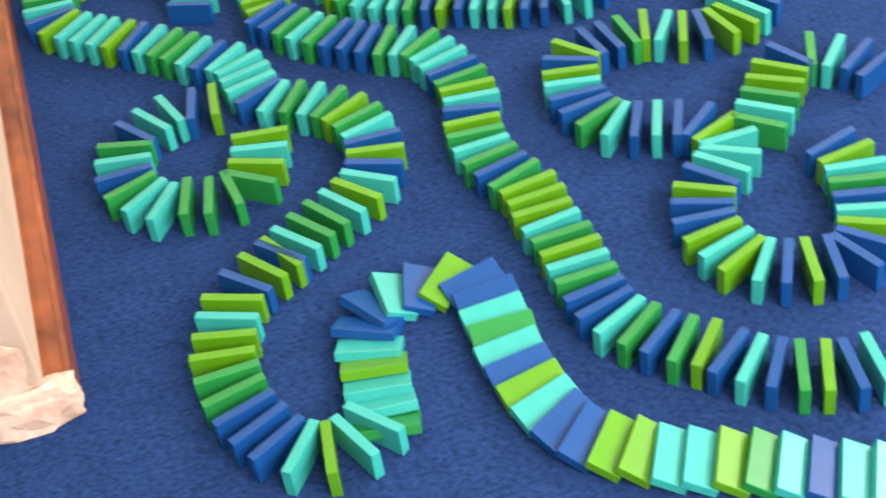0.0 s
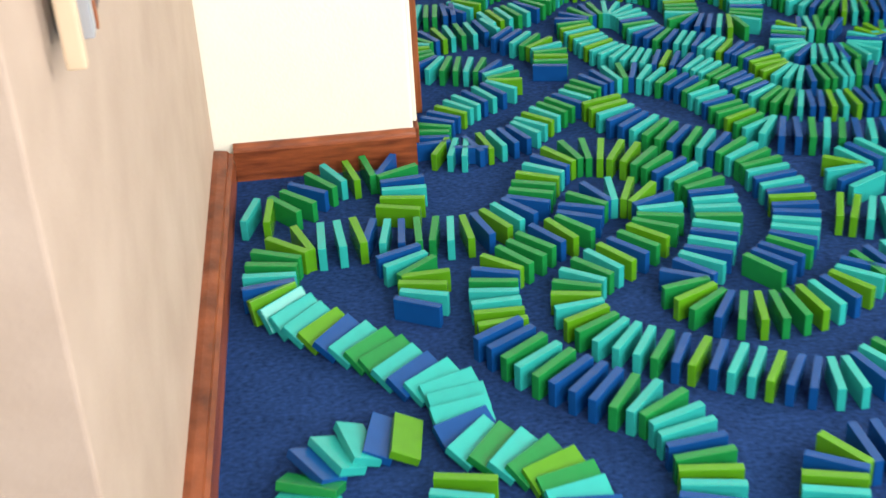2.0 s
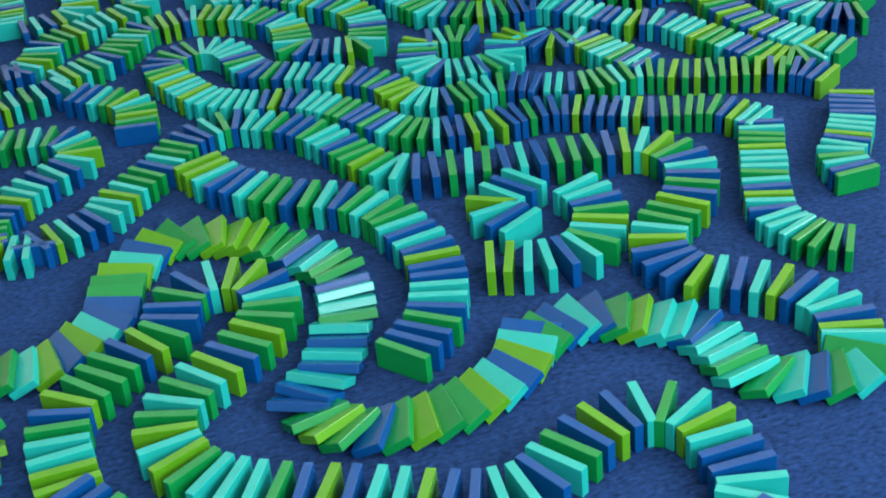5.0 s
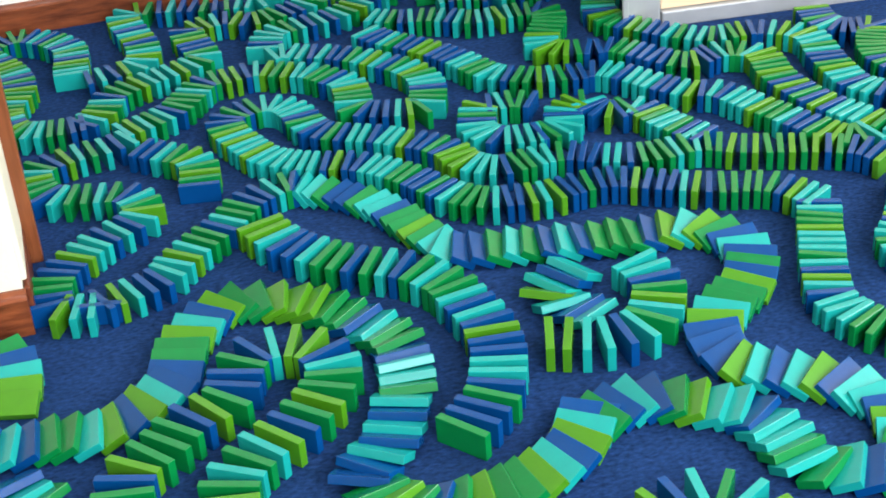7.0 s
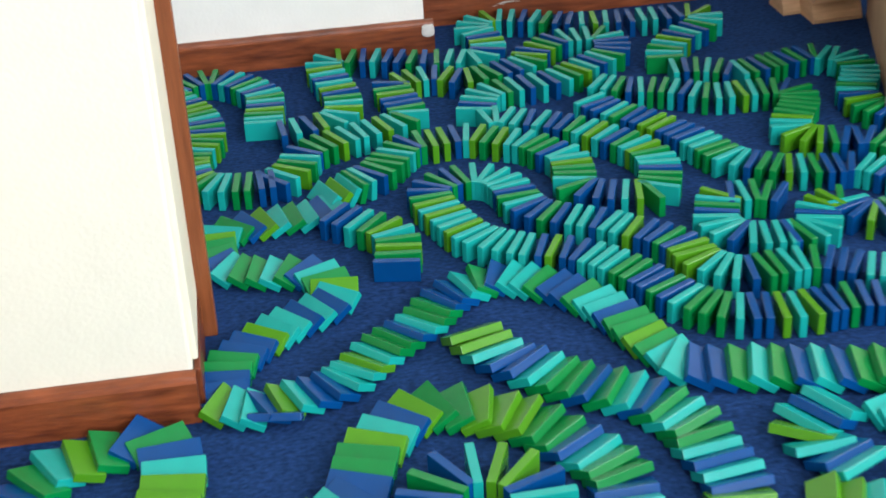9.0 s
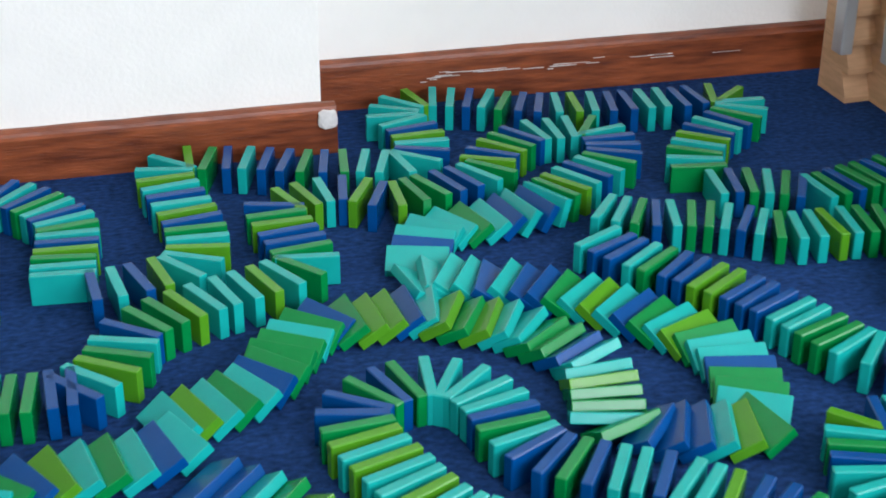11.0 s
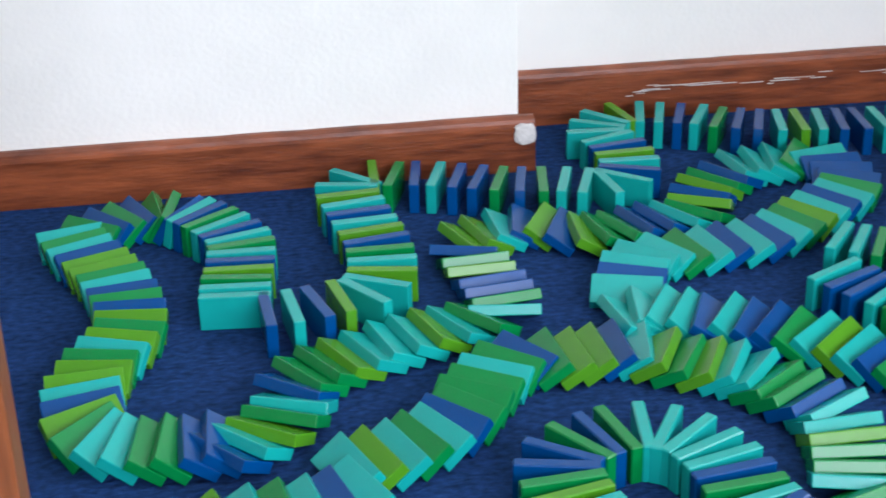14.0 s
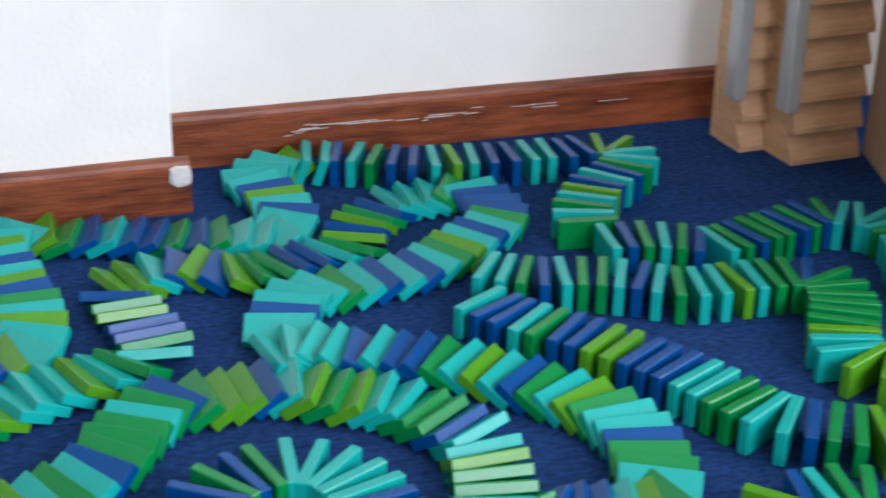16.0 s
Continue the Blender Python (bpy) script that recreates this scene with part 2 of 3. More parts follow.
# ---- cabinet beside the recess ----
def cabinet():
    base = tagged(new("cabinet"), "tan veneered cabinet with aluminium corner and cream door", "cabinet")
    part("side_panel", prism_bm([(0.828, 0.700), (0.740, 0.418), (0.800, 0.430), (0.860, 0.700)], 0.0, 0.85, 0.001), VENEER, base, "tan veneered side panel")
    part("corner_profile", prism_bm([(0.733, 0.408), (0.776, 0.402), (0.778, 0.426), (0.7385, 0.4165)], 0.0, 0.85, 0.003), STEEL, base, "grey aluminium corner profile")
    part("edge_bead", prism_bm([(0.7275, 0.402), (0.7345, 0.401), (0.7355, 0.4075), (0.729, 0.4085)], 0.0, 0.85, 0.001), STEEL, base, "pale aluminium edge bead")
    part("bottom_rail", prism_bm([(0.778, 0.402), (1.45, 0.325), (1.45, 0.350), (0.780, 0.427)], 0.0, 0.020, 0.002), STEEL, base, "grey aluminium rail")
    part("door", prism_bm([(0.778, 0.408), (1.45, 0.331), (1.45, 0.355), (0.780, 0.432)], 0.021, 0.85, 0.002), CREAM, base, "cream panel door")
    return base


cabinet()


# ---- stepped wooden louvre columns in the recess ----
def louvre_column(x0, y0, width, yaw, pitch, count, label):
    base = tagged(new("louvre_column"), label, "louvre", group="louvre columns")
    base.matrix_world = Matrix.Translation((x0, y0, 0)) @ Matrix.Rotation(yaw, 4, "Z")
    bm = bmesh.new()
    prof = [(0.0, 0.0), (0.0, 0.0045), (0.010, pitch * 0.99), (0.045, pitch * 0.99), (0.045, 0.0)]
    lo = [bm.verts.new((0, y, z)) for y, z in prof]
    hi = [bm.verts.new((width, y, z)) for y, z in prof]
    bm.faces.new(lo[::-1])
    bm.faces.new(hi)
    for i in range(5):
        bm.faces.new((lo[i], lo[(i + 1) % 5], hi[(i + 1) % 5], hi[i]))
    bmesh.ops.recalc_face_normals(bm, faces=bm.faces[:])
    me = mesh_of("slat", bm, BEECH)
    for i in range(count):
        s = new("slat", me)
        s.parent = base
        s.location = (0, 0, i * pitch)
    part("edge_strip", box_bm((0.011, 0.016, count * pitch - 0.045), (-0.0065, 0.004, (count * pitch + 0.045) / 2), 0.0015, 2), STEEL, base, "grey aluminium edge strip")
    return base


louvre_column(0.757, 0.690, 0.063, radians(3), 0.0255, 32, "column of stepped light beech slats with metal edge")
louvre_column(0.732, 0.727, 0.024, radians(3), 0.0255, 32, "narrow column of stepped light beech slats")


# ---- bundle hanging on the pier wall ----
def bundle():
    base = tagged(new("hanging_frame"), "dark narrow bundle of strips hanging on the pier wall", "frame")
    base.matrix_world = Matrix.Translation((-0.213, -0.664, 0.492)) @ Matrix.Rotation(radians(4), 4, "X")
    part("back_board", box_bm((0.014, 0.046, 0.36), (0.002, 0.010, 0.185), 0.001, 2), DARK, base)
    part("edge_strip", box_bm((0.012, 0.009, 0.36), (0.002, -0.042, 0.180), 0.002, 2), BEECH_PALE, base, "pale beige edge strip")
    part("inner_strip", box_bm((0.017, 0.012, 0.35), (0.004, -0.025, 0.186), 0.001, 2), STEEL, base, "grey strip")
    part("middle_strip", box_bm((0.018, 0.006, 0.352), (0.004, -0.012, 0.184), 0.001, 2), JAMB, base, "red-brown strip")
    part("front_strip", box_bm((0.016, 0.010, 0.355), (0.004, 0.041, 0.188), 0.001, 2), VENEER, base, "tan wooden strip")
    return base


bundle()

# ---- dominoes ----
W, D, T = 0.048, 0.024, 0.0075  # width, height, thickness


def domino_mesh(name, material, k):
    bm = box_bm((T * k, W * k, D * k), (-T * k / 2, 0, D * k / 2), 0.0007, 2)
    return mesh_of(name, bm, material)


COLOURS = {"T": ("teal_domino", TEAL, "teal plastic domino on its long side, blue carpet"),
           "G": ("green_domino", GREEN, "green plastic domino on its long side, blue carpet"),
           "L": ("lime_domino", LIME, "lime green plastic domino on its long side, carpet"),
           "B": ("blue_domino", BLUE, "royal blue plastic domino on its long side, carpet")}
SIZES = {"large": 1.10, "medium": 1.0, "small": 0.88}
DOMINO = {(c, z): (domino_mesh(name, material, k), label) for c, (name, material, label) in COLOURS.items() for z, k in SIZES.items()}
LARGE = {"line_a", "line_b", "ring_a", "line_k", "line_n", "line_o"}
MEDIUM = {"line_c", "line_m", "skirting_row", "branch_a", "line_d", "branch_b", "ring_b", "ring_c"}
FIELD = bmesh.new()  # far dominoes that stay standing
MOVES = []  # (domino, upright pose, time of the knock, final lean)
rng = random.Random(4)


def smooth_curve(points, per=12):
    """A dense Catmull-Rom polyline through the plan points, with the index of each point."""
    pts = [Vector(p) for p in points]
    pts = [2 * pts[0] - pts[1]] + pts + [2 * pts[-1] - pts[-2]]
    dense, index = [], []
    for i in range(1, len(pts) - 2):
        p0, p1, p2, p3 = pts[i - 1 : i + 3]
        for k in range(per):
            s = k / per
            dense.append(0.5 * (2 * p1 + (p2 - p0) * s + (2 * p0 - 5 * p1 + 4 * p2 - p3) * s * s + (3 * p1 - p0 - 3 * p2 + p3) * s ** 3))
        index.append((i - 1) * per)
    dense.append(pts[-2])
    index.append(len(dense) - 1)
    return dense, index


def line(group, pitch, points, knocks, colours=""):
    """Stands dominoes along a plan curve. knocks: (point, second) marks between which the falling wave runs."""
    dense, index = smooth_curve(points)
    run = [0.0]
    for a, b in zip(dense, dense[1:]):
        run.append(run[-1] + (b - a).length)
    count = len(colours) if colours else max(2, round(run[-1] / pitch) + 1)
    gap = run[-1] / (count - 1)
    marks = [(run[index[i]], t) for i, t in knocks]
    j, last = 0, "T"
    size = "large" if group in LARGE else "medium" if group in MEDIUM else "small"
    thick = T * SIZES[size]
    for n in range(count):
        s = min(run[-1], n * gap + (0 if colours else rng.uniform(-0.0007, 0.0007)))
        while j < len(run) - 2 and run[j + 1] < s:
            j += 1
        f = (s - run[j]) / max(1e-9, run[j + 1] - run[j])
        p = dense[j].lerp(dense[min(j + 1, len(dense) - 1)], f)
        lo, hi = dense[max(0, j - 7)], dense[min(len(dense) - 1, j + 8)]
        yaw = math.atan2(hi.y - lo.y, hi.x - lo.x) + radians(rng.gauss(0, 2.2))
        c = colours[n] if colours else (last if rng.random() < 0.10 else rng.choice("TTTTTTTTGGGGGGGBBBBBBBLLL"))
        last = c
        me, label = DOMINO[c, size]
        if not marks and group.startswith("field"):
            k = SIZES[size]
            far = box_bm((T * k, W * k, D * k), (0, 0, D * k / 2), 0.0007, 1)
            bmesh.ops.transform(far, matrix=Matrix.Translation((p.x, p.y, 0.0003 + rng.uniform(0, 0.0004))) @ Matrix.Rotation(yaw, 4, "Z"), verts=far.verts)
            tmp = bpy.data.meshes.new("far_domino")
            far.to_mesh(tmp)
            far.free()
            had = len(FIELD.faces)
            FIELD.from_mesh(tmp)
            bpy.data.meshes.remove(tmp)
            FIELD.faces.ensure_lookup_table()
            for face in FIELD.faces[had:]:
                face.material_index = "TGLB".index(c)
            continue
        ob = tagged(new(COLOURS[c][0], me), label, "domino", group="domino rally")
        up = Matrix.Translation((p.x + math.cos(yaw) * thick / 2, p.y + math.sin(yaw) * thick / 2, 0.0003)) @ Matrix.Rotation(yaw, 4, "Z")
        ob.matrix_world = up
        if marks:
            t = np.interp(s, [m[0] for m in marks], [m[1] for m in marks])
            lean = 90 - math.degrees(math.asin(min(0.95, thick / gap))) + rng.uniform(-2.5, 2.5)
            if n == count - 1:
                lean = min(lean, 70)
            MOVES.append((ob, up, float(t), lean))
            word = label.split(" on its")[0]
            ob["label"] = (word + " lying toppled in a row on blue carpet") if t < -0.3 else (word + " toppling along a row on blue carpet")


line("line_a", 0.0190,
     [(0.350, -1.139), (0.297, -1.106), (0.249, -1.076), (0.205, -1.051), (0.168, -1.025), (0.140, -0.992), (0.125, -0.944), (0.122, -0.895), (0.123, -0.822), (0.085, -0.798), (0.037, -0.802), (0.018, -0.871), (0.013, -0.907), (0.009, -0.924), (-0.030, -0.946), (-0.066, -0.927), (-0.088, -0.878), (-0.092, -0.831), (-0.090, -0.813), (-0.071, -0.758), (-0.047, -0.734), (-0.019, -0.717)],
     [(0, -4.00), (13, -0.30), (14, 0.00), (18, 0.50)], "GTTBTGLTTLLBBTLBTGTBBLBTBBTLTTGTTLTBBBGGLLTLBLL")
line("line_b", 0.0167,
     [(-0.019, -0.717), (0.019, -0.691), (0.053, -0.672), (0.079, -0.650), (0.094, -0.615), (0.095, -0.574), (0.080, -0.537), (0.051, -0.509), (0.017, -0.483), (0.007, -0.419), (-0.019, -0.392), (-0.048, -0.355), (-0.079, -0.325), (-0.101, -0.305), (-0.124, -0.283), (-0.153, -0.252), (-0.157, -0.226), (-0.150, -0.182), (-0.125, -0.157), (-0.096, -0.156), (-0.066, -0.151)],
     [(0, 0.70), (5, 1.00), (9, 1.50), (16, 2.00)], "BTGGTLTBLBTGLGTGTBTTTTBTGGTBLTTTLBTGGLLTTL")
line("line_c", 0.0137,
     [(-0.055, -0.150), (-0.028, -0.156), (0.002, -0.156), (0.033, -0.161), (0.065, -0.155), (0.096, -0.133), (0.113, -0.118), (0.132, -0.067), (0.168, -0.022), (0.217, -0.027), (0.249, -0.046), (0.278, -0.079), (0.303, -0.121), (0.302, -0.175), (0.296, -0.193), (0.278, -0.238), (0.257, -0.269), (0.239, -0.290), (0.258, -0.332), (0.297, -0.346), (0.338, -0.345), (0.379, -0.329), (0.402, -0.312), (0.416, -0.293)],
     [(0, 2.50), (6, 3.00), (9, 3.30), (11, 3.50), (14, 3.72), (17, 3.85), (20, 4.00), (22, 4.15)], "BTBGGTLBLTBBGGLTBLGGLLLGGBTGGBTTGTBTBTBBGLGBGLGGLTBLTB")
line("line_d", 0.0144,
     [(0.420, -0.292), (0.451, -0.280), (0.478, -0.281), (0.507, -0.299), (0.533, -0.315), (0.547, -0.345), (0.552, -0.387), (0.576, -0.408), (0.603, -0.421), (0.628, -0.418), (0.646, -0.367), (0.632, -0.327), (0.610, -0.303), (0.582, -0.281), (0.567, -0.270), (0.558, -0.230), (0.579, -0.192), (0.620, -0.158), (0.642, -0.107), (0.621, -0.058), (0.568, -0.047), (0.514, -0.035), (0.462, -0.023), (0.416, -0.011), (0.401, -0.004)],
     [(0, 4.22), (7, 4.70), (9, 4.90), (14, 5.40), (17, 5.80), (24, 6.30)], "GBTBGLTTBTTGTGTBGTGTLBTTBLTBTLBBBLTGGLBGBTBGLTLBGGGBTBGTGBBT")
line("line_e", 0.0121,
     [(0.392, 0.007), (0.375, 0.041), (0.355, 0.093), (0.331, 0.129), (0.300, 0.154), (0.271, 0.168), (0.228, 0.149), (0.203, 0.118), (0.171, 0.089), (0.143, 0.060), (0.122, 0.035), (0.066, 0.017), (0.071, 0.010), (0.040, 0.018), (0.026, 0.029), (0.033, 0.077), (0.073, 0.125), (0.114, 0.153), (0.127, 0.175), (0.114, 0.211), (0.074, 0.225), (0.034, 0.243), (0.027, 0.299), (0.076, 0.322), (0.103, 0.325), (0.128, 0.335)],
     [(0, 6.35), (5, 6.98), (6, 7.12), (7, 7.22), (11, 7.50), (12, 7.62), (14, 7.75), (18, 7.98), (21, 8.25), (24, 8.60)], "TGLGGBTTGBBGTTBGTBBGGTBGGTLTTBBTLBBTTLBBGGBBLTTBTBTLGTBGTGGTBGGLTGBLTGTBT")
line("line_f", 0.0109,
     [(0.126, 0.355), (0.155, 0.367), (0.187, 0.387), (0.209, 0.417), (0.230, 0.444), (0.253, 0.445), (0.290, 0.450), (0.319, 0.434), (0.348, 0.418), (0.370, 0.388), (0.381, 0.372), (0.379, 0.330), (0.374, 0.308), (0.394, 0.291), (0.430, 0.281), (0.447, 0.281), (0.460, 0.312), (0.465, 0.343), (0.456, 0.378), (0.430, 0.413), (0.406, 0.439), (0.376, 0.462), (0.347, 0.476), (0.332, 0.486), (0.316, 0.485)],
     [(0, 8.85), (2, 9.00), (5, 9.20), (10, 9.50), (12, 9.80), (15, 10.00), (23, 10.60)], "TLTGTBGGGTGBGLLBTLGLTTGGBTTLGGTGBBBTLGTGGBTTGLTGBTLTGBBTBTTTT")
line("line_g", 0.0112,
     [(0.310, 0.506), (0.328, 0.549), (0.372, 0.562), (0.414, 0.572), (0.455, 0.601), (0.492, 0.632), (0.493, 0.682), (0.455, 0.685), (0.437, 0.683), (0.399, 0.649), (0.392, 0.625), (0.343, 0.606), (0.310, 0.598), (0.280, 0.617), (0.240, 0.607), (0.229, 0.596), (0.233, 0.562), (0.238, 0.529), (0.237, 0.510), (0.210, 0.494), (0.184, 0.484), (0.162, 0.475), (0.141, 0.465), (0.122, 0.450), (0.117, 0.438), (0.108, 0.414), (0.086, 0.391)],
     [(0, 10.70), (5, 11.10), (8, 11.30), (10, 11.50), (13, 12.05), (15, 12.12), (18, 12.28), (24, 12.70)], "TBTTTGTBTBTGLTBTGBBBTGTTTBGLBLGTBBGGLBLBTLLBGLBBGTGTLTTTLGGBTGLTB")
line("line_h", 0.0106,
     [(0.085, 0.392), (0.052, 0.391), (0.015, 0.404), (0.004, 0.438), (0.007, 0.472), (0.022, 0.513), (0.015, 0.568), (-0.010, 0.622), (-0.016, 0.645), (0.021, 0.672), (0.057, 0.656), (0.086, 0.614), (0.088, 0.579), (0.085, 0.552), (0.084, 0.530)],
     [(0, 12.80), (2, 12.97), (5, 13.40), (8, 13.75), (10, 13.95), (13, 14.35)], "BBGGTTGLBTLLGTLGLBGBTGLLBTGTGBGBGGBTBGTBTGTBLGTT")
line("line_i", 0.0145,
     [(0.102, 0.510), (0.123, 0.512), (0.142, 0.518), (0.159, 0.523), (0.170, 0.542), (0.173, 0.564), (0.172, 0.592), (0.167, 0.622), (0.162, 0.651), (0.160, 0.677), (0.174, 0.696), (0.195, 0.690), (0.212, 0.688), (0.227, 0.683), (0.242, 0.677), (0.263, 0.669), (0.282, 0.664), (0.300, 0.661), (0.318, 0.655), (0.336, 0.652), (0.352, 0.669), (0.356, 0.693), (0.353, 0.722), (0.345, 0.742), (0.357, 0.766), (0.374, 0.774), (0.390, 0.771), (0.405, 0.765), (0.423, 0.760), (0.437, 0.751), (0.452, 0.745), (0.469, 0.739), (0.487, 0.735), (0.504, 0.733), (0.521, 0.730), (0.539, 0.728), (0.565, 0.728), (0.582, 0.725), (0.604, 0.728), (0.624, 0.720), (0.623, 0.696), (0.605, 0.676), (0.582, 0.660), (0.564, 0.638), (0.549, 0.615), (0.544, 0.593)],
     [(1, 14.45), (5, 14.80), (9, 15.08), (11, 15.20), (15, 15.36), (18, 15.48), (20, 15.60), (24, 15.78), (29, 16.02), (31, 16.30)], "BTBLTTLTGBLTBTLTTLGBTBBGBGTTTTBTLBTTTTLTTBTGBBTLTBBTTBBLLTTGBTBLTGTG")
line("field_j", 0.0122,
     [(0.546, 0.563), (0.571, 0.560), (0.596, 0.548), (0.612, 0.539), (0.639, 0.546), (0.670, 0.554), (0.706, 0.564), (0.721, 0.552), (0.737, 0.545), (0.740, 0.503), (0.715, 0.454), (0.715, 0.422), (0.723, 0.400), (0.794, 0.324), (0.856, 0.316), (0.902, 0.277), (0.894, 0.210), (0.892, 0.144), (0.919, 0.109), (0.942, 0.101)],
     [])
line("skirting_row", 0.0140,
     [(-0.022, -0.109), (-0.016, -0.089), (-0.013, -0.069), (-0.014, -0.049), (-0.018, -0.030), (-0.030, -0.015), (-0.051, -0.015), (-0.067, -0.022), (-0.086, -0.023), (-0.097, -0.034), (-0.112, -0.046), (-0.119, -0.057), (-0.129, -0.071), (-0.147, -0.086), (-0.157, -0.092), (-0.177, -0.087)],
     [(0, 2.35), (4, 2.60), (15, 3.15)], "LLTBGBGLTGBGGLT")
line("branch_a", 0.0153,
     [(-0.028, -0.194), (-0.021, -0.212), (-0.009, -0.227), (-0.004, -0.241), (-0.009, -0.257), (-0.008, -0.270), (-0.016, -0.287)],
     [(0, 2.30), (6, 2.62)], "BTGLLTB")
line("ring_a", 0.0188,
     [(-0.027, -0.472), (-0.045, -0.470), (-0.061, -0.466), (-0.078, -0.470), (-0.100, -0.484), (-0.114, -0.494), (-0.121, -0.512), (-0.126, -0.536), (-0.127, -0.556), (-0.122, -0.574), (-0.112, -0.591), (-0.098, -0.606), (-0.082, -0.606), (-0.061, -0.615), (-0.042, -0.614), (-0.025, -0.611), (-0.013, -0.592), (-0.004, -0.569), (0.002, -0.546)],
     [(0, 1.35), (5, 1.70), (11, 2.00), (18, 2.40)], "LBTTBGTBGTTGGGGLTL")
line("line_k", 0.0182,
     [(0.054, -0.345), (0.085, -0.392), (0.117, -0.425), (0.152, -0.457), (0.182, -0.479), (0.198, -0.541), (0.197, -0.584), (0.186, -0.617), (0.182, -0.657), (0.189, -0.695), (0.201, -0.730), (0.199, -0.768), (0.203, -0.807), (0.202, -0.844), (0.205, -0.902), (0.241, -0.952), (0.258, -0.966), (0.271, -0.985), (0.286, -0.998), (0.303, -1.011), (0.319, -1.018), (0.336, -1.026), (0.360, -1.029)],
     [], "BBGTGBBBGTGTTBGLTBLGTGBGLLLTGLTGBBTGBGLBTBGLBT")
line("line_n", 0.0184,
     [(0.501, -0.557), (0.461, -0.579), (0.434, -0.578), (0.414, -0.571), (0.396, -0.559), (0.379, -0.550), (0.358, -0.552), (0.334, -0.552), (0.307, -0.561), (0.291, -0.597), (0.286, -0.634), (0.294, -0.663), (0.306, -0.679), (0.327, -0.689), (0.347, -0.698), (0.367, -0.710), (0.379, -0.740), (0.371, -0.764), (0.341, -0.787), (0.325, -0.808), (0.314, -0.835), (0.316, -0.859), (0.322, -0.884), (0.336, -0.900), (0.355, -0.911), (0.377, -0.917), (0.399, -0.921), (0.420, -0.910), (0.434, -0.890), (0.443, -0.867), (0.451, -0.842), (0.458, -0.816), (0.453, -0.790)],
     [], "BTLLBLTLGBBLBLTBBGTBTBBLTTTBLBBLTLTBLBBBLTBGTLB")
line("line_o", 0.0210,
     [(0.412, -0.736), (0.432, -0.714), (0.451, -0.690), (0.473, -0.665), (0.494, -0.657), (0.510, -0.665), (0.522, -0.675), (0.535, -0.688), (0.544, -0.707)],
     [], "GTGLLBGTBB")
line("branch_b", 0.0130,
     [(0.230, 0.093), (0.237, 0.073), (0.248, 0.051), (0.258, 0.036), (0.273, 0.020), (0.285, 0.006), (0.301, -0.007), (0.316, -0.017), (0.332, -0.027), (0.347, -0.040), (0.360, -0.059), (0.370, -0.076), (0.375, -0.100), (0.380, -0.122), (0.384, -0.145), (0.383, -0.163), (0.381, -0.184), (0.375, -0.204), (0.368, -0.222), (0.358, -0.243), (0.348, -0.253), (0.334, -0.267), (0.322, -0.277)],
     [(0, 7.05), (10, 7.50), (15, 7.82), (19, 8.10), (22, 8.30)], "LLTBBTGGBGTBGTGGTBTBLBBTTBGBBG")
line("ring_b", 0.0123,
     [(0.498, -0.072), (0.479, -0.084), (0.465, -0.092), (0.456, -0.103), (0.459, -0.121), (0.469, -0.141)],
     [(0, 6.30), (5, 6.70)], "TBTLTBT")
line("ring_c", 0.0133,
     [(0.426, -0.184), (0.433, -0.187), (0.450, -0.195), (0.470, -0.201), (0.491, -0.201), (0.509, -0.196), (0.524, -0.180), (0.533, -0.165), (0.540, -0.148), (0.540, -0.123), (0.535, -0.104)],
     [(0, 7.85), (4, 8.05), (9, 8.30)], "LLTTBTGTLGBTT")
line("field_r", 0.0118,
     [(0.735, -0.070), (0.726, -0.089), (0.714, -0.112), (0.706, -0.131), (0.693, -0.157), (0.682, -0.183), (0.675, -0.202), (0.671, -0.219), (0.674, -0.236), (0.680, -0.252), (0.689, -0.270), (0.705, -0.281)],
     [])
line("field_s", 0.0107,
     [(0.839, -0.055), (0.828, -0.074), (0.815, -0.098), (0.800, -0.118), (0.786, -0.136), (0.771, -0.151), (0.767, -0.172), (0.767, -0.188)],
     [])
line("field_t", 0.0122,
     [(0.434, 0.500), (0.445, 0.480), (0.459, 0.461), (0.474, 0.445), (0.489, 0.424), (0.504, 0.402), (0.517, 0.378), (0.526, 0.356), (0.535, 0.335), (0.547, 0.321), (0.565, 0.310), (0.581, 0.300), (0.602, 0.295), (0.632, 0.288), (0.662, 0.280), (0.717, 0.204), (0.750, 0.186), (0.776, 0.131), (0.801, 0.078), (0.824, 0.039), (0.850, 0.038)],
     [])
line("field_u", 0.0122,
     [(0.453, 0.543), (0.481, 0.526), (0.510, 0.518), (0.537, 0.505), (0.565, 0.486), (0.602, 0.484), (0.634, 0.481), (0.653, 0.469), (0.647, 0.438), (0.629, 0.409), (0.617, 0.383), (0.623, 0.364), (0.637, 0.354), (0.654, 0.349), (0.677, 0.341), (0.695, 0.335), (0.747, 0.268), (0.793, 0.277), (0.831, 0.253), (0.825, 0.192), (0.835, 0.128), (0.858, 0.076), (0.885, 0.033)],
     [])
line("field_d", 0.0114,
     [(0.556, 0.244), (0.542, 0.252), (0.533, 0.255), (0.518, 0.254), (0.505, 0.257), (0.496, 0.244), (0.490, 0.226), (0.484, 0.209), (0.490, 0.188), (0.503, 0.176), (0.522, 0.171), (0.541, 0.169)],
     [])
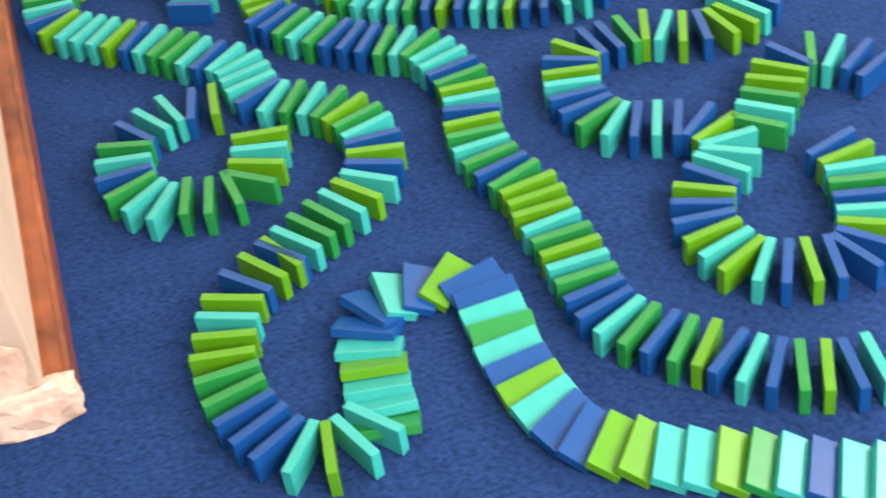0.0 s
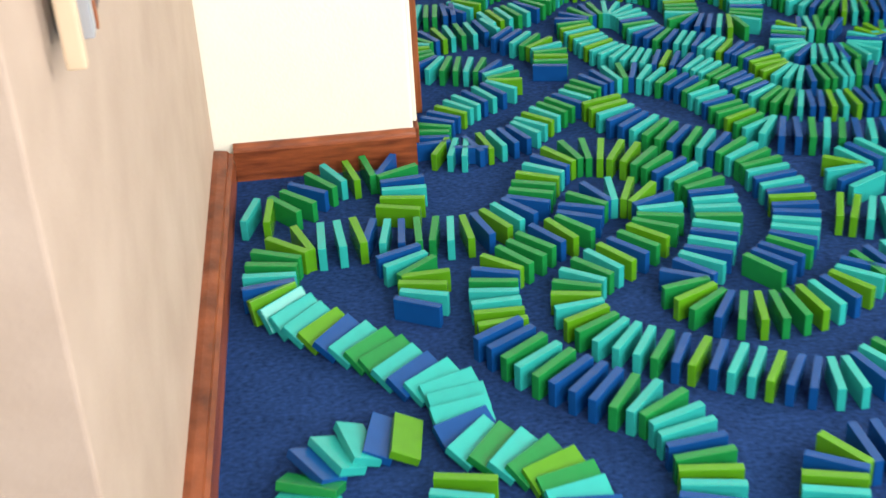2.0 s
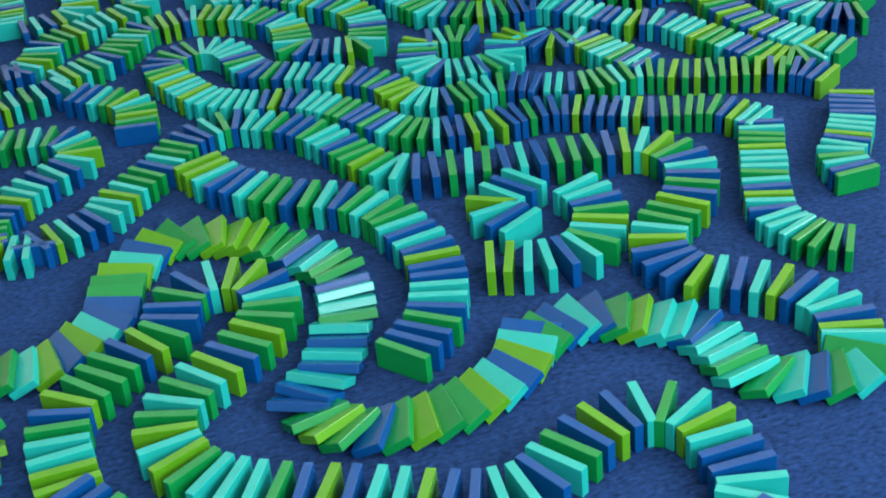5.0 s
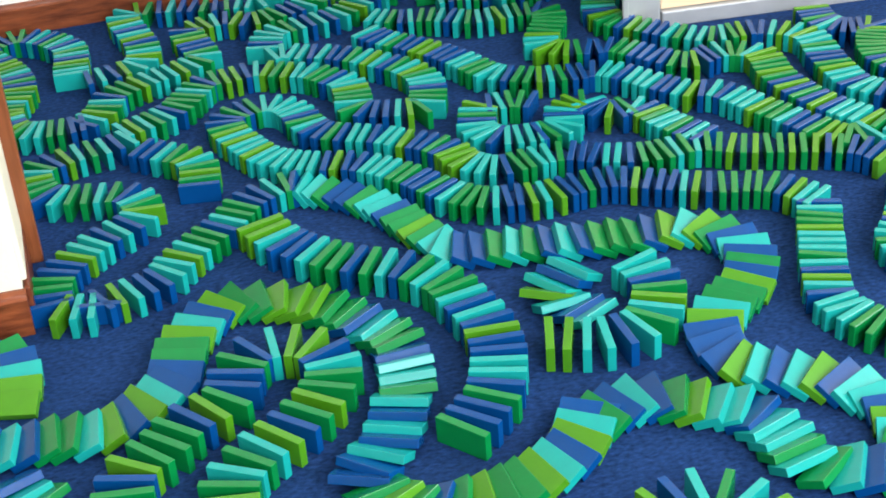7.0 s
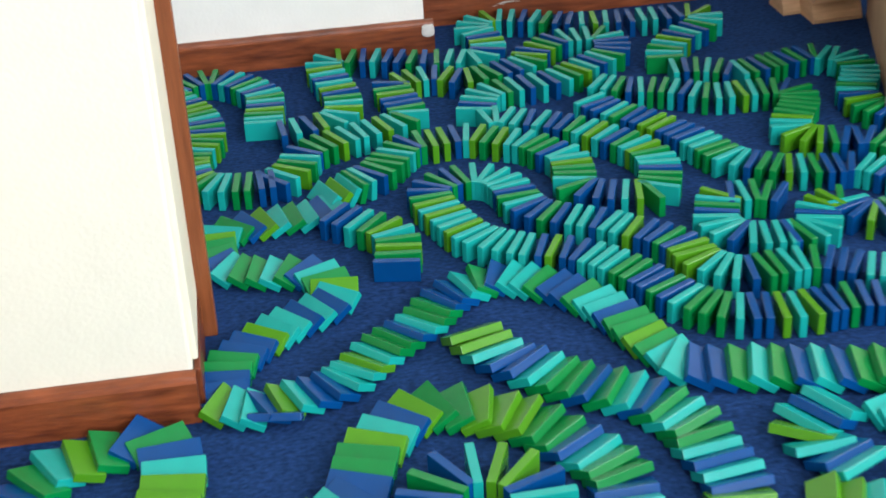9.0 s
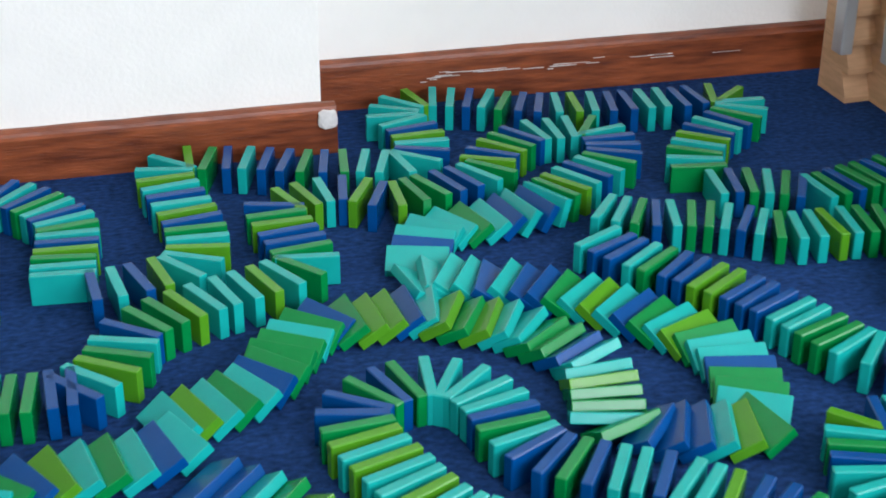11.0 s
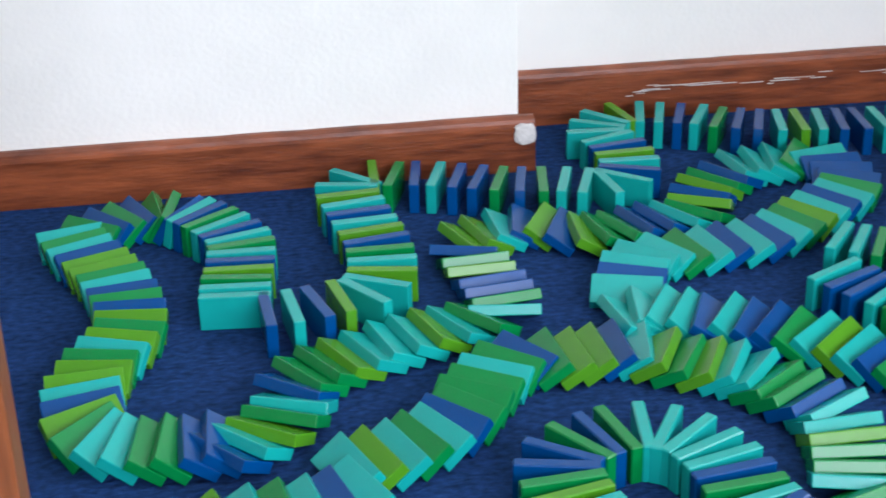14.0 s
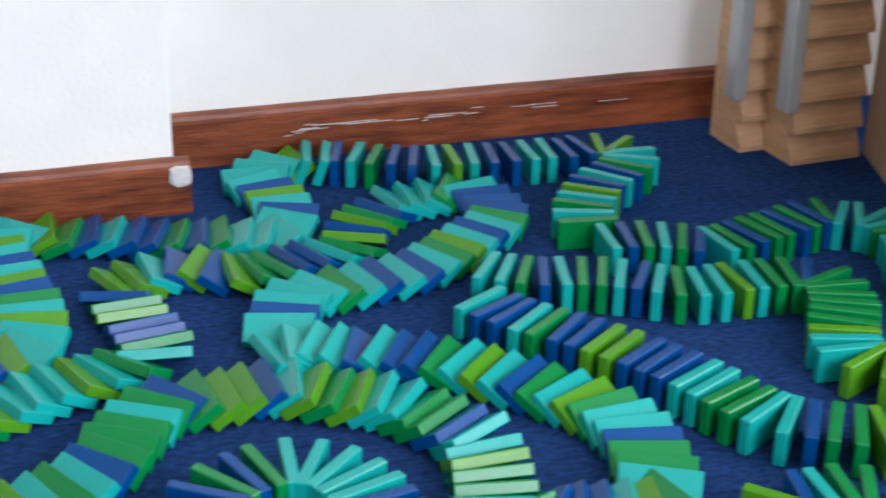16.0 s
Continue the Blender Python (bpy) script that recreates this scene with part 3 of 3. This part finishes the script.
line("field_v", 0.0109,
     [(0.541, 0.169), (0.566, 0.173), (0.575, 0.188), (0.579, 0.205), (0.595, 0.218), (0.611, 0.223), (0.613, 0.202), (0.632, 0.184), (0.649, 0.190), (0.661, 0.175), (0.670, 0.146), (0.683, 0.118), (0.694, 0.098)],
     [])
line("field_w", 0.0096,
     [(0.942, 0.340), (0.937, 0.303), (0.953, 0.276), (0.984, 0.267), (0.964, 0.232), (0.950, 0.196), (0.956, 0.159), (0.969, 0.135)],
     [])
line("branch_c", 0.0120,
     [(0.140, 0.305), (0.163, 0.284), (0.184, 0.266), (0.192, 0.245), (0.191, 0.224), (0.186, 0.199)],
     [(0, 9.10), (5, 9.60)], "BBTGLTGLGB")
line("line_m", 0.0149,
     [(0.060, -0.331), (0.058, -0.300), (0.059, -0.267), (0.069, -0.234), (0.095, -0.214), (0.119, -0.189), (0.155, -0.171), (0.166, -0.141), (0.189, -0.112), (0.230, -0.119), (0.246, -0.157), (0.230, -0.192), (0.198, -0.224), (0.164, -0.248), (0.140, -0.276), (0.134, -0.312), (0.147, -0.350), (0.172, -0.375), (0.204, -0.395), (0.235, -0.410), (0.264, -0.425), (0.292, -0.441), (0.325, -0.455), (0.358, -0.457), (0.385, -0.440), (0.420, -0.420), (0.461, -0.410), (0.491, -0.433), (0.496, -0.476), (0.494, -0.514), (0.486, -0.528)],
     [], "LLTTGBLGGGBLGBBGBTLLBTGGLGBLTGTGLTLGTTTGBLBTTLBBTTBTGBLBTGTLTBBTT")
line("field_p", 0.0119,
     [(0.739, -0.059), (0.711, -0.020), (0.664, -0.001), (0.610, 0.029), (0.566, 0.052), (0.508, 0.048), (0.478, 0.052), (0.446, 0.060), (0.422, 0.081), (0.406, 0.107), (0.388, 0.137), (0.365, 0.166), (0.338, 0.188), (0.309, 0.199), (0.282, 0.215), (0.261, 0.236), (0.245, 0.275), (0.235, 0.307), (0.237, 0.338), (0.273, 0.356), (0.300, 0.346), (0.312, 0.322), (0.317, 0.294), (0.327, 0.268), (0.354, 0.248), (0.380, 0.234), (0.401, 0.215), (0.426, 0.195), (0.444, 0.168), (0.452, 0.139), (0.479, 0.116), (0.513, 0.119), (0.550, 0.119), (0.585, 0.098), (0.631, 0.083), (0.681, 0.084), (0.719, 0.062), (0.773, 0.040), (0.822, 0.014), (0.839, -0.012)],
     [])


field_mesh = bpy.data.meshes.new("domino_field")
FIELD.to_mesh(field_mesh)
FIELD.free()
for material in (TEAL, GREEN, LIME, BLUE):
    field_mesh.materials.append(material)
tagged(new("domino_field", field_mesh), "rows of standing teal, green, lime and blue dominoes", "dominoes", kind="stuff")


# ---- what moves ----
def motions():
    for ob, up, t, lean in MOVES:
        def tip(a):
            return up @ Matrix.Rotation(radians(a), 4, "Y")
        if t < -0.3:
            ob.matrix_world = tip(lean)
            continue
        t = max(t, 0.03)
        if t > 15.95:
            continue
        rows = [(0.0, tip(0.0)), (t, tip(0.0)), (t + 0.07, tip(lean * 0.3)), (t + 0.17, tip(lean * 0.93)), (t + 0.30, tip(lean))]
        rows = [r for r in rows if r[0] < 16.0]
        rows.append((16.0, rows[-1][1]))
        walk(ob, rows)


motions()
